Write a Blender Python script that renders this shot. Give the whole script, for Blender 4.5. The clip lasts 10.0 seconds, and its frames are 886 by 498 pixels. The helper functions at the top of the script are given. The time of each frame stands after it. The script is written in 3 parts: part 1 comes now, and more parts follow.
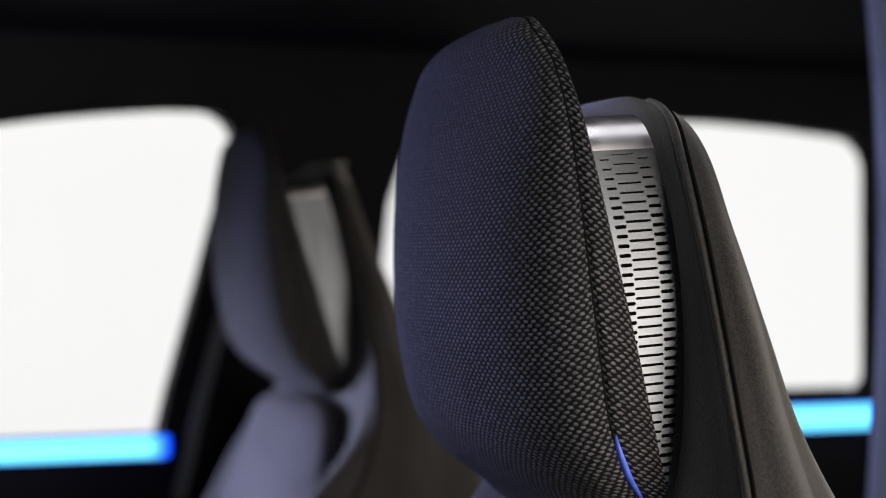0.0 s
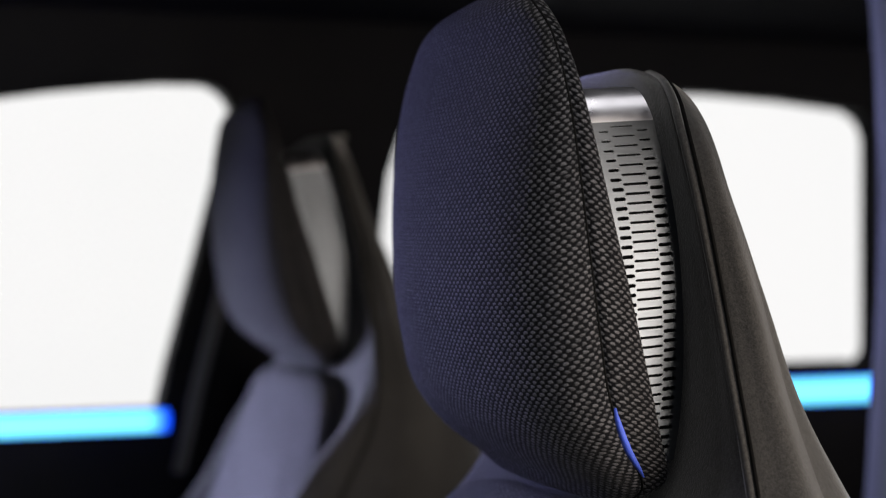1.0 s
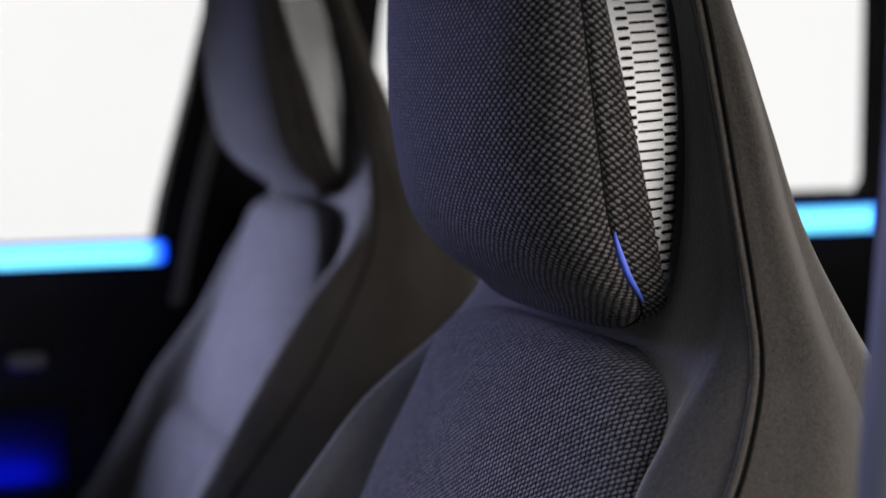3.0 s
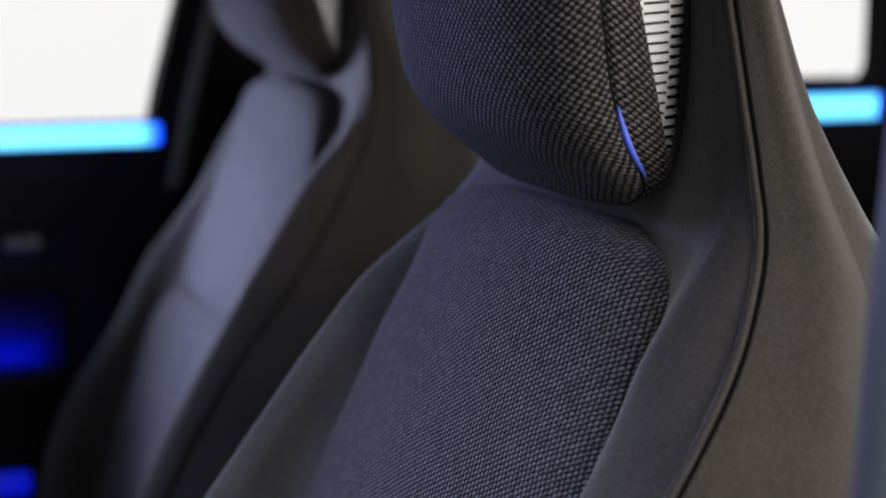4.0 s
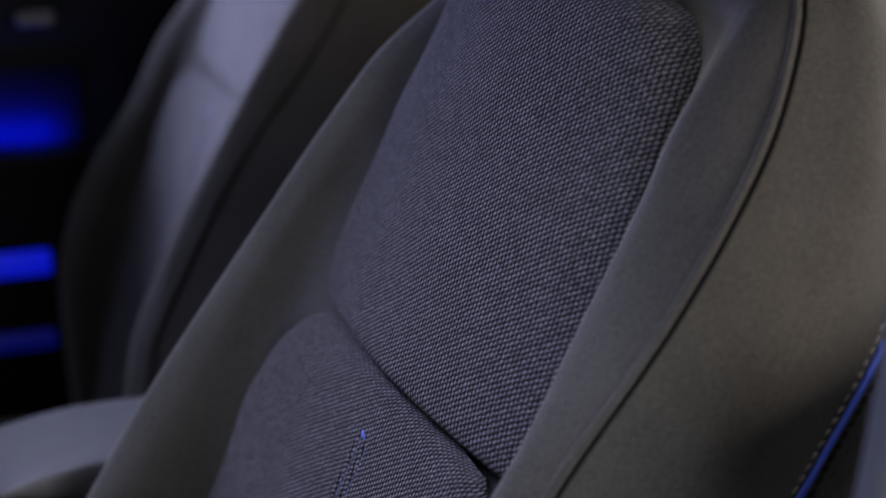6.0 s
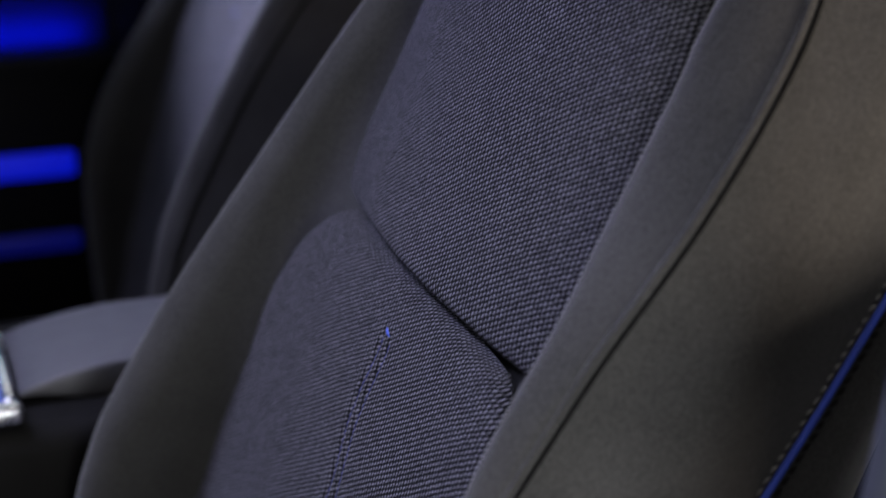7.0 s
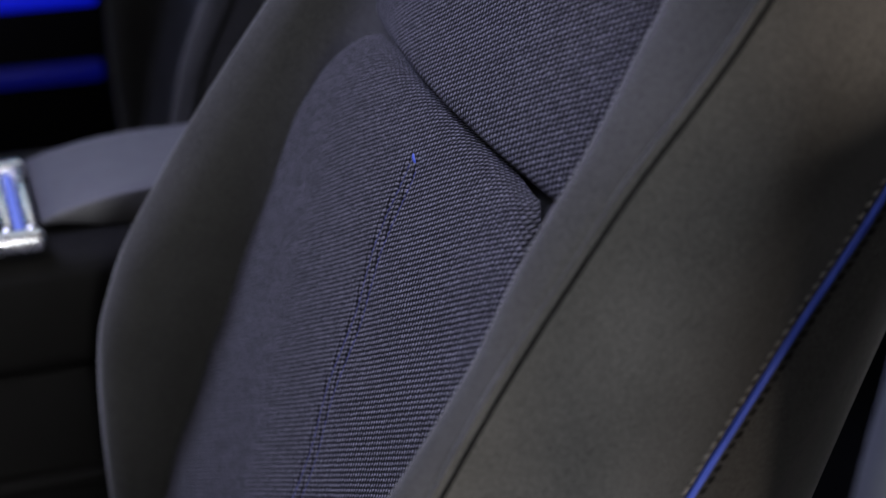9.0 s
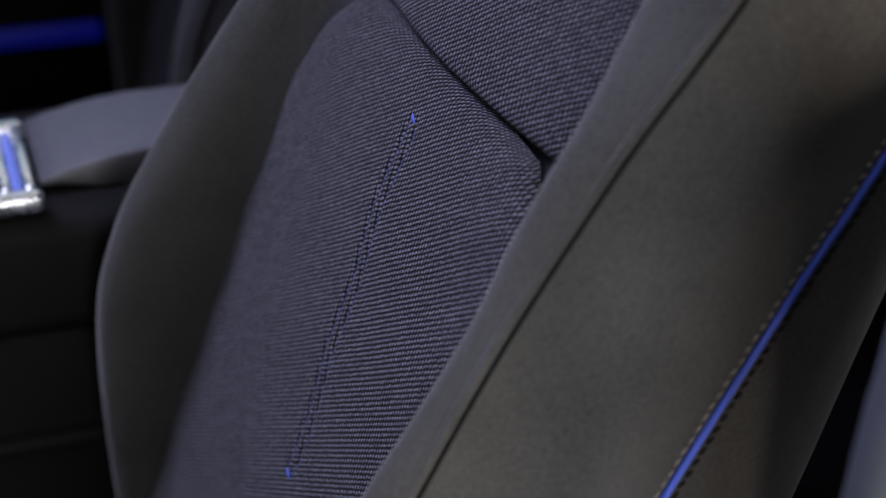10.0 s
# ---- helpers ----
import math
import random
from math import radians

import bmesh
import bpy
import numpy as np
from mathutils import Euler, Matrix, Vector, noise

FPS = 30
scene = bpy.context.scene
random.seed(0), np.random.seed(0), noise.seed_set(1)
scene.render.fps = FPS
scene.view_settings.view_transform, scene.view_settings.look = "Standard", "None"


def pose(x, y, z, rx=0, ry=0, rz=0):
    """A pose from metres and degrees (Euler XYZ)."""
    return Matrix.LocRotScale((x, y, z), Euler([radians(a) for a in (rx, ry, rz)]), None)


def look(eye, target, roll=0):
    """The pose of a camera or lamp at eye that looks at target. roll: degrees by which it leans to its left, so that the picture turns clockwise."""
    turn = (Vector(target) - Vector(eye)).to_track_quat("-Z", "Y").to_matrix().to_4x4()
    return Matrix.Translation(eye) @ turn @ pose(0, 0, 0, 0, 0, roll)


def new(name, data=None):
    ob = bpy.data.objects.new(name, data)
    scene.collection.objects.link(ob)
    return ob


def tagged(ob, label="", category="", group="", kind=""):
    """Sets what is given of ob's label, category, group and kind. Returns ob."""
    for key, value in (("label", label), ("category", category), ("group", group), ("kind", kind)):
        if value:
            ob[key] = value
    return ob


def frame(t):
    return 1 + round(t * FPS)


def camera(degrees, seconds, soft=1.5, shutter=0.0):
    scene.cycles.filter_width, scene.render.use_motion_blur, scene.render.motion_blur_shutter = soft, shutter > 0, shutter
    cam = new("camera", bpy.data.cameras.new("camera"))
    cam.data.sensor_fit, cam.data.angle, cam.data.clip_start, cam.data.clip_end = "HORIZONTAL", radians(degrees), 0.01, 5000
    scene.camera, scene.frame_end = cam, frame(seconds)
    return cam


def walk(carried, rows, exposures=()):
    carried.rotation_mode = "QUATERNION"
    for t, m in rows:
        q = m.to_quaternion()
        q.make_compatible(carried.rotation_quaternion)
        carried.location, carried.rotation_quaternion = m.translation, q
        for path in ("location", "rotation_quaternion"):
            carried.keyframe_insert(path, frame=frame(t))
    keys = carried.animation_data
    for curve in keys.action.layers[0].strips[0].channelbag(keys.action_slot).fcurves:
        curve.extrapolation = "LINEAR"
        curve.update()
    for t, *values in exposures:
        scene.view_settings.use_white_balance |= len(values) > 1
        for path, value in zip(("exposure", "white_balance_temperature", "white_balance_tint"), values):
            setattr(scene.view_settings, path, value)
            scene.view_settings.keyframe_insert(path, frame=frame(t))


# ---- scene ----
cam = camera(30.0, 10.0, soft=1.0, shutter=0.5)
cam.data.dof.use_dof = True
cam.data.dof.focus_distance = 1.0
cam.data.dof.aperture_fstop = 4.0
PATH = [
    (0, (0.031, 0.018, 1.138), (0.745, 1.886, 1.16), 0.1),
    (0.5, (0.031, 0.017, 1.137), (0.745, 1.885, 1.151), 0.2),
    (1, (0.032, 0.02, 1.137), (0.747, 1.888, 1.128), 0.0),
    (1.5, (0.033, 0.023, 1.136), (0.749, 1.89, 1.092), 0.1),
    (2, (0.034, 0.026, 1.133), (0.751, 1.891, 1.041), 0.0),
    (3.5, (0.042, 0.046, 1.125), (0.754, 1.895, 0.852), -0.1),
    (4, (0.044, 0.053, 1.118), (0.754, 1.891, 0.779), 0.2),
    (4.5, (0.045, 0.058, 1.117), (0.751, 1.884, 0.71), 0.1),
    (5, (0.046, 0.063, 1.112), (0.744, 1.878, 0.643), 0.1),
    (5.5, (0.049, 0.072, 1.109), (0.734, 1.873, 0.575), 0.0),
    (7, (0.053, 0.087, 1.092), (0.682, 1.854, 0.396), 0.2),
    (7.5, (0.054, 0.091, 1.089), (0.66, 1.845, 0.342), 0.2),
    (8, (0.054, 0.096, 1.083), (0.643, 1.832, 0.283), 0.2),
    (8.5, (0.055, 0.1, 1.08), (0.638, 1.818, 0.239), 0.3),
    (9, (0.057, 0.104, 1.076), (0.634, 1.808, 0.201), 0.2),
    (9.5, (0.057, 0.105, 1.075), (0.632, 1.796, 0.177), 0.2),
    (10, (0.057, 0.105, 1.074), (0.629, 1.789, 0.159), 0.3),
]
walk(cam, [(t, look(eye, target, roll)) for t, eye, target, roll in PATH])

# ---- light ----
world = bpy.data.worlds.new("studio")
scene.world = world
world.use_nodes = True
wb = world.node_tree.nodes["Background"]
wb.inputs[0].default_value = (1.0, 0.985, 0.97, 1)
wb.inputs[1].default_value = 0.132


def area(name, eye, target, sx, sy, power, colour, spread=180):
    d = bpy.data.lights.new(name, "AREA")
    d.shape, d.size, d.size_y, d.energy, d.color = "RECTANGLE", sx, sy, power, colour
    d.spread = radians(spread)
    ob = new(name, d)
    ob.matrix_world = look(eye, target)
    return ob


# unseen deep blue lamp added by the far front window, at head height
area("window_blue_light", (0.0, 2.28, 1.20), (0.42, 1.10, 1.20), 0.5, 0.28, 1.3, (0.42, 0.42, 1.0), 50)
# unseen bluish lamp added by the far front window for the far cushion
area("window_light", (-0.18, 2.31, 0.96), (0.45, 1.95, 0.82), 0.3, 0.14, 4.5, (0.62, 0.64, 1.0), 60)
# unseen lamp added over the open front of the cabin for the cushions
area("front_top_fill", (-0.52, 1.55, 2.40), (0.36, 1.02, 0.62), 0.8, 0.9, 9.0, (0.61, 0.63, 1.0), 60)
# unseen warm softbox added for the seat sides and the collar's reflection
area("unseen_softbox", (3.2, -3.3, 0.75), (0.60, 1.1, 1.0), 3.0, 2.1, 430.0, (1.0, 0.86, 0.73))
# unseen lamp added over the open door for pad top and collar arch
area("overhead_fill", (0.50, 0.05, 2.70), (0.48, 0.85, 0.6), 1.6, 1.5, 17.0, (1.0, 0.97, 0.96))
# unseen large lamp added beside the open front door for the near seat's side
area("side_fill", (0.33, -0.80, 0.90), (0.46, 0.8, 0.76), 0.6, 0.9, 26.0, (0.97, 0.98, 1.0))
# blue lamp inside the door pocket, turned to its back
area("pocket_lamp", (-0.12, 2.305, 0.584), (-0.12, 2.337, 0.594), 0.90, 0.02, 2.2, (0.0, 0.03, 1.0))


# ---- materials ----
class Nodes:
    """A small builder for node trees."""

    def __init__(self, name):
        self.mat = bpy.data.materials.new(name)
        self.mat.use_nodes = True
        self.t = self.mat.node_tree
        self.bsdf = self.t.nodes["Principled BSDF"]

    def node(self, kind, **sets):
        n = self.t.nodes.new(kind)
        for k, v in sets.items():
            if k == "op":
                n.operation = v
        return n

    def put(self, sock, v):
        if isinstance(v, bpy.types.NodeSocket):
            self.t.links.new(v, sock)
        else:
            sock.default_value = v

    def m(self, op, a, b=0.0, c=0.0):
        n = self.node("ShaderNodeMath", op=op)
        for i, v in enumerate((a, b, c)):
            self.put(n.inputs[i], v)
        return n.outputs[0]

    def noise(self, scale, detail=3.0, rough=0.55, vec=None):
        n = self.node("ShaderNodeTexNoise")
        n.inputs["Scale"].default_value = scale
        n.inputs["Detail"].default_value = detail
        n.inputs["Roughness"].default_value = rough
        if vec is not None:
            self.put(n.inputs["Vector"], vec)
        return n.outputs[0]

    def ramp(self, fac, lo, hi, a, b):
        n = self.node("ShaderNodeMapRange")
        n.interpolation_type = "SMOOTHSTEP"
        for i, v in enumerate((fac, lo, hi, a, b)):
            self.put(n.inputs[i], v)
        return n.outputs[0]

    def mix(self, fac, a, b):
        n = self.node("ShaderNodeMix")
        n.data_type = "RGBA"
        self.put(n.inputs[0], fac)
        self.put(n.inputs[6], (*a, 1) if isinstance(a, tuple) else a)
        self.put(n.inputs[7], (*b, 1) if isinstance(b, tuple) else b)
        return n.outputs[2]

    def obj(self):
        return self.node("ShaderNodeTexCoord").outputs["Object"]

    def bump(self, height, dist, strength=1.0, below=None):
        n = self.node("ShaderNodeBump")
        n.inputs["Distance"].default_value = dist
        n.inputs["Strength"].default_value = strength
        self.put(n.inputs["Height"], height)
        if below is not None:
            self.put(n.inputs["Normal"], below)
        return n.outputs[0]

    def done(self, colour, rough=0.5, metal=0.0, normal=None, sheen=0.0, spec=0.5):
        b = self.bsdf.inputs
        self.put(b["Base Color"], (*colour, 1) if isinstance(colour, tuple) else colour)
        self.put(b["Roughness"], rough)
        self.put(b["Metallic"], metal)
        self.put(b["Specular IOR Level"], spec)
        b["Sheen Weight"].default_value = sheen
        b["Sheen Roughness"].default_value = 0.4
        if normal is not None:
            self.put(b["Normal"], normal)
        return self.mat


def knit_material(name, ca, cb, la, lb, yarn, ground, fuzz):
    """A coarse knit: slanted seed stitches of light yarn over a dark ground. ca, cb: their lean; la, lb: their length and width."""
    k = Nodes(name)
    uv = k.node("ShaderNodeUVMap").outputs[0]
    sep = k.node("ShaderNodeSeparateXYZ")
    k.put(sep.inputs[0], uv)
    wob = k.node("ShaderNodeTexNoise")
    wob.inputs["Scale"].default_value = 0.9
    wob.inputs["Detail"].default_value = 2.0
    k.put(wob.inputs["Vector"], uv)
    ws = k.node("ShaderNodeSeparateXYZ")
    k.put(ws.inputs[0], wob.outputs["Color"])
    x = k.m("ADD", sep.outputs[0], k.m("MULTIPLY", k.m("SUBTRACT", ws.outputs[0], 0.5), 0.55))
    y = k.m("ADD", sep.outputs[1], k.m("MULTIPLY", k.m("SUBTRACT", ws.outputs[1], 0.5), 0.55))
    # a slanting lattice: one stitch on each point
    a = k.m("SUBTRACT", k.m("MULTIPLY", y, 0.5), x)
    b = k.m("ADD", k.m("MULTIPLY", y, 0.5), x)
    col, row = k.m("FLOOR", a), k.m("FLOOR", b)
    fa, fb = k.m("SUBTRACT", k.m("FRACT", a), 0.5), k.m("SUBTRACT", k.m("FRACT", b), 0.5)
    along = k.m("SUBTRACT", k.m("MULTIPLY", fa, ca), k.m("MULTIPLY", fb, cb))
    over = k.m("ADD", k.m("MULTIPLY", fa, cb), k.m("MULTIPLY", fb, ca))
    d = k.m("POWER", k.m("ADD", k.m("POWER", k.m("DIVIDE", k.m("ABSOLUTE", along), la), 2.6), k.m("POWER", k.m("DIVIDE", k.m("ABSOLUTE", over), lb), 2.6)), 0.385)
    slope = k.m("DIVIDE", over, lb)
    cell = k.node("ShaderNodeCombineXYZ")
    k.put(cell.inputs[0], col)
    k.put(cell.inputs[1], row)
    wn = k.node("ShaderNodeTexWhiteNoise")
    k.put(wn.inputs["Vector"], cell.outputs[0])
    rnd = wn.outputs["Value"]
    ragged = k.noise(3.2, 2.0, 0.6, uv)
    d = k.m("MULTIPLY", d, k.m("ADD", 0.50, k.m("MULTIPLY", ragged, 1.0)))
    seed = k.ramp(d, 0.50, 1.02, 1.0, 0.0)
    ply = k.m("SINE", k.m("ADD", k.m("MULTIPLY", over, 11.0), k.m("MULTIPLY", along, 9.0)))
    fibre = k.noise(7.0, 3.0, 0.65, uv)
    cloud = k.noise(0.05, 3.0, 0.5, uv)
    bright = k.m("MULTIPLY", k.m("ADD", 0.55, k.m("MULTIPLY", rnd, 0.7)), k.m("ADD", 0.6, k.m("MULTIPLY", fibre, 0.8)))
    bright = k.m("MULTIPLY", bright, k.m("ADD", 0.85, k.m("MULTIPLY", cloud, 0.3)))
    bright = k.m("MULTIPLY", bright, k.m("ADD", 0.88, k.m("MULTIPLY", ply, 0.30)))
    # light from above is put into the yarn colour: stitches lighter at the top
    bright = k.m("MULTIPLY", bright, k.m("ADD", 1.0, k.m("MULTIPLY", slope, 0.35)))
    fac = k.m("MULTIPLY", seed, bright)
    colour = k.mix(fac, ground, yarn)
    h = k.m("ADD", k.m("MULTIPLY", seed, k.m("SUBTRACT", k.m("ADD", 0.8, k.m("MULTIPLY", rnd, 0.4)), k.m("MULTIPLY", slope, 0.35))), k.m("MULTIPLY", fibre, 0.25))
    return k.done(colour, 0.85, 0.0, k.bump(h, 0.0016), sheen=fuzz, spec=0.10)


def suede_material(name, base, light):
    k = Nodes(name)
    p = k.obj()
    fine, mid, big = k.noise(900.0, 2.0, 0.65, p), k.noise(420.0, 3.0, 0.6, p), k.noise(13.0, 4.0, 0.6, p)
    f = k.m("ADD", k.m("MULTIPLY", fine, 0.55), k.m("ADD", k.m("MULTIPLY", mid, 0.45), k.m("MULTIPLY", big, 0.32)))
    colour = k.mix(k.ramp(f, 0.37, 0.92, 0.0, 1.0), base, light)
    n = k.bump(fine, 0.0005, 0.7, k.bump(mid, 0.0003, 0.6))
    return k.done(colour, 0.9, 0.0, n, sheen=0.55, spec=0.10)


def plain_material(name, colour, rough, metal=0.0, wear=0.15, scale=30.0, spec=0.5, bump=0.0003):
    k = Nodes(name)
    p = k.obj()
    n1, n2 = k.noise(scale, 4.0, 0.6, p), k.noise(scale * 14, 2.0, 0.5, p)
    f = k.m("ADD", k.m("MULTIPLY", n1, 0.6), k.m("MULTIPLY", n2, 0.4))
    lo = tuple(c * (1 - wear) for c in colour)
    hi = tuple(min(1.0, c * (1 + wear)) for c in colour)
    rr = k.ramp(n1, 0.3, 0.7, max(0.02, rough - 0.06), min(1.0, rough + 0.06))
    return k.done(k.mix(f, lo, hi), rr, metal, k.bump(n2, bump), spec=spec)


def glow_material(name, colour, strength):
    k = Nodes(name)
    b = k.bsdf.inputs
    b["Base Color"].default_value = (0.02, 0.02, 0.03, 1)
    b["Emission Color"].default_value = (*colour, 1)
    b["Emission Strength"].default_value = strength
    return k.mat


def strip_material(name, colour, end, strength):
    """A light guide that fades into another colour at its end and along its edges."""
    k = Nodes(name)
    sep = k.node("ShaderNodeSeparateXYZ")
    k.put(sep.inputs[0], k.node("ShaderNodeTexCoord").outputs["Generated"])
    b = k.bsdf.inputs
    b["Base Color"].default_value = (0.02, 0.02, 0.03, 1)
    # the halo round the strip is put into the colour of its long edges
    rim = k.ramp(k.m("ABSOLUTE", k.m("SUBTRACT", sep.outputs[2], 0.5)), 0.41, 0.50, 0.0, 1.0)
    k.put(b["Emission Color"], k.mix(k.m("MAXIMUM", k.ramp(sep.outputs[0], 0.974, 0.998, 0.0, 1.0), rim), colour, end))
    b["Emission Strength"].default_value = strength
    return k.mat


def glass_material():
    k = Nodes("window_glass")
    b = k.bsdf.inputs
    b["Base Color"].default_value = (0.96, 0.97, 0.97, 1)
    b["Roughness"].default_value = 0.0
    b["Transmission Weight"].default_value = 1.0
    b["IOR"].default_value = 1.06
    b["Specular IOR Level"].default_value = 0.12
    return k.mat


def brushed_material():
    k = Nodes("dimmed_collar_metal")
    p = k.obj()
    mp = k.node("ShaderNodeMapping")
    k.put(mp.inputs[0], p)
    mp.inputs["Scale"].default_value = (60.0, 60.0, 1800.0)
    n = k.noise(1.0, 3.0, 0.6, mp.outputs[0])
    return k.done(k.mix(n, (0.052, 0.058, 0.066), (0.072, 0.080, 0.090)), k.ramp(n, 0.2, 0.8, 0.30, 0.38), 1.0, k.bump(n, 0.00004))


KNIT = knit_material("knit_fabric", 0.98, -0.15, 0.47, 0.40, (0.162, 0.159, 0.174), (0.008, 0.008, 0.010), 0.08)
KNIT_PAD = knit_material("headrest_knit", 0.80, 0.60, 0.48, 0.34, (0.108, 0.105, 0.111), (0.0024, 0.0024, 0.0032), 0.04)
SUEDE = suede_material("dark_suede", (0.0182, 0.0180, 0.0180), (0.0578, 0.0570, 0.0562))
# dark and light copies of one metal, toned to how each part is lit
METAL = brushed_material()
ARCH = plain_material("lightened_collar_metal", (0.58, 0.58, 0.62), 0.33, 1.0, 0.0, 60.0, 0.5, 0.0)
CHROME = plain_material("polished_metal", (0.86, 0.86, 0.88), 0.28, 1.0, 0.02, 60.0, 0.5, 0.00003)
BLUE = plain_material("blue_trim", (0.055, 0.105, 0.60), 0.45, 0.0, 0.1, 200.0)
THREAD = plain_material("grey_thread", (0.16, 0.155, 0.15), 0.8, 0.0, 0.3, 300.0)
DARK_THREAD = plain_material("dark_thread", (0.022, 0.021, 0.02), 0.9, 0.0, 0.3, 300.0, 0.1)
BLUE_THREAD = plain_material("blue_thread", (0.065, 0.07, 0.18), 0.8, 0.0, 0.3, 300.0)
GROOVE = plain_material("black_seam", (0.006, 0.006, 0.006), 0.95, 0.0, 0.2, 30.0, 0.02)
BLACK = plain_material("black_headliner", (0.009, 0.009, 0.011), 0.95, 0.0, 0.3, 60.0, 0.03)
PANEL = plain_material("black_door_trim", (0.0060, 0.0060, 0.0076), 0.75, 0.0, 0.25, 25.0, 0.08)
GREY = plain_material("grey_body_paint", (0.07, 0.075, 0.085), 0.65, 0.0, 0.05, 20.0, 0.15)
LEATHER = plain_material("grey_leather", (0.080, 0.079, 0.087), 0.55, 0.0, 0.15, 40.0, 0.3)
CONSOLE = plain_material("dark_console_trim", (0.0055, 0.0052, 0.0050), 0.8, 0.0, 0.2, 30.0, 0.1)
WHITE = glow_material("glowing_white_wall", (1.0, 0.985, 0.98), 0.96)
# glow that stands in for the blue reflection in the tray frame
REFLECTION = glow_material("tray_reflection_glow", (0.16, 0.24, 1.0), 0.7)
# part of the pocket's blue glow is put into this panel's colour
POCKET = plain_material("blue_glow_pocket", (0.005, 0.005, 0.030), 0.9, 0.0, 0.1, 30.0, 0.03)
SATIN = plain_material("satin_metal", (0.06, 0.056, 0.052), 0.6, 0.0, 0.1)
TRIM = plain_material("grey_frame_trim", (0.05, 0.05, 0.055), 0.5, 0.0, 0.1)
STRIP = strip_material("ambient_strip", (0.16, 0.76, 1.0), (0.0, 0.06, 1.0), 1.9)
STRIP_LOW = glow_material("dim_ambient_strip", (0.0, 0.01, 1.0), 0.45)
STRIP_DIM = glow_material("faint_ambient_strip", (0.0, 0.01, 1.0), 0.065)
GLASS = glass_material()
FLOOR = plain_material("studio_floor_paint", (0.12, 0.12, 0.12), 0.5, 0.0, 0.05, 3.0)


# ---- mesh helpers ----
def mesh_ob(name, verts, faces, material, parent=None, label="", uvs=None, smooth=True):
    me = bpy.data.meshes.new(name)
    me.from_pydata([tuple(map(float, v)) for v in verts], [], faces)
    if uvs is not None:
        layer = me.uv_layers.new(name="UVMap")
        for loop in me.loops:
            layer.data[loop.index].uv = uvs[loop.vertex_index]
    me.materials.append(material)
    if smooth:
        me.polygons.foreach_set("use_smooth", [True] * len(me.polygons))
    me.update()
    ob = new(name, me)
    ob.parent = parent
    if label:
        tagged(ob, label)
    return ob


def part(name, bm, material, parent, label=""):
    me = bpy.data.meshes.new(name)
    bm.to_mesh(me)
    bm.free()
    me.materials.append(material)
    me.polygons.foreach_set("use_smooth", [True] * len(me.polygons))
    ob = new(name, me)
    ob.parent = parent
    if label:
        tagged(ob, label)
    return ob


def spline(table):
    """A smooth function through rows of (x, y), x rising."""
    xs, ys = np.array([r[0] for r in table], float), np.array([r[1] for r in table], float)
    d = np.diff(ys) / np.diff(xs)
    m = np.r_[d[0], (d[:-1] + d[1:]) / 2, d[-1]]
    m[1:-1][d[:-1] * d[1:] <= 0] = 0

    def f(x):
        x = np.clip(np.asarray(x, float), xs[0], xs[-1])
        i = np.clip(np.searchsorted(xs, x) - 1, 0, len(xs) - 2)
        h = xs[i + 1] - xs[i]
        t = (x - xs[i]) / h
        return (2 * t**3 - 3 * t**2 + 1) * ys[i] + (t**3 - 2 * t**2 + t) * h * m[i] + (3 * t**2 - 2 * t**3) * ys[i + 1] + (t**3 - t**2) * h * m[i + 1]

    return f


def smooth_line(points, n):
    """n points a piece on a Catmull-Rom line through the given ones."""
    p = np.array(points, float)
    q = np.vstack([2 * p[0] - p[1], p, 2 * p[-1] - p[-2]])
    out = []
    for i in range(len(p) - 1):
        a, b, c, d = q[i : i + 4]
        for t in np.arange(n) / n:
            out.append(0.5 * (2 * b + (c - a) * t + (2 * a - 5 * b + 4 * c - d) * t**2 + (3 * b - a - 3 * c + d) * t**3))
    out.append(p[-1])
    return np.array(out)


def grid_faces(nr, nc, flip=False, ring=False):
    faces = []
    for i in range(nr - 1):
        for j in range(nc if ring else nc - 1):
            k = (j + 1) % nc
            f = (i * nc + j, i * nc + k, (i + 1) * nc + k, (i + 1) * nc + j)
            faces.append(f[::-1] if flip else f)
    return faces


def tube(points, radius, sides=8, taper=False):
    """Vertices and faces of a round tube along a line of points."""
    p = np.array(points, float)
    t = np.gradient(p, axis=0)
    t /= np.linalg.norm(t, axis=1, keepdims=True) + 1e-12
    ref = np.array([0.3, 0.2, 0.93])
    a = np.cross(t, ref)
    a /= np.linalg.norm(a, axis=1, keepdims=True) + 1e-12
    b = np.cross(t, a)
    r = np.full(len(p), radius)
    if taper:
        r[0] = r[-1] = radius * 0.3
    ang = np.linspace(0, 2 * np.pi, sides, endpoint=False)
    v = p[:, None] + r[:, None, None] * (np.cos(ang)[None, :, None] * a[:, None] + np.sin(ang)[None, :, None] * b[:, None])
    faces = grid_faces(len(p), sides, ring=True)
    faces += [tuple(range(sides))[::-1], tuple(range((len(p) - 1) * sides, len(p) * sides))]
    return v.reshape(-1, 3), faces


def join(pieces):
    verts, faces = [], []
    for v, f in pieces:
        n = len(verts)
        verts += list(v)
        faces += [tuple(i + n for i in face) for face in f]
    return verts, faces


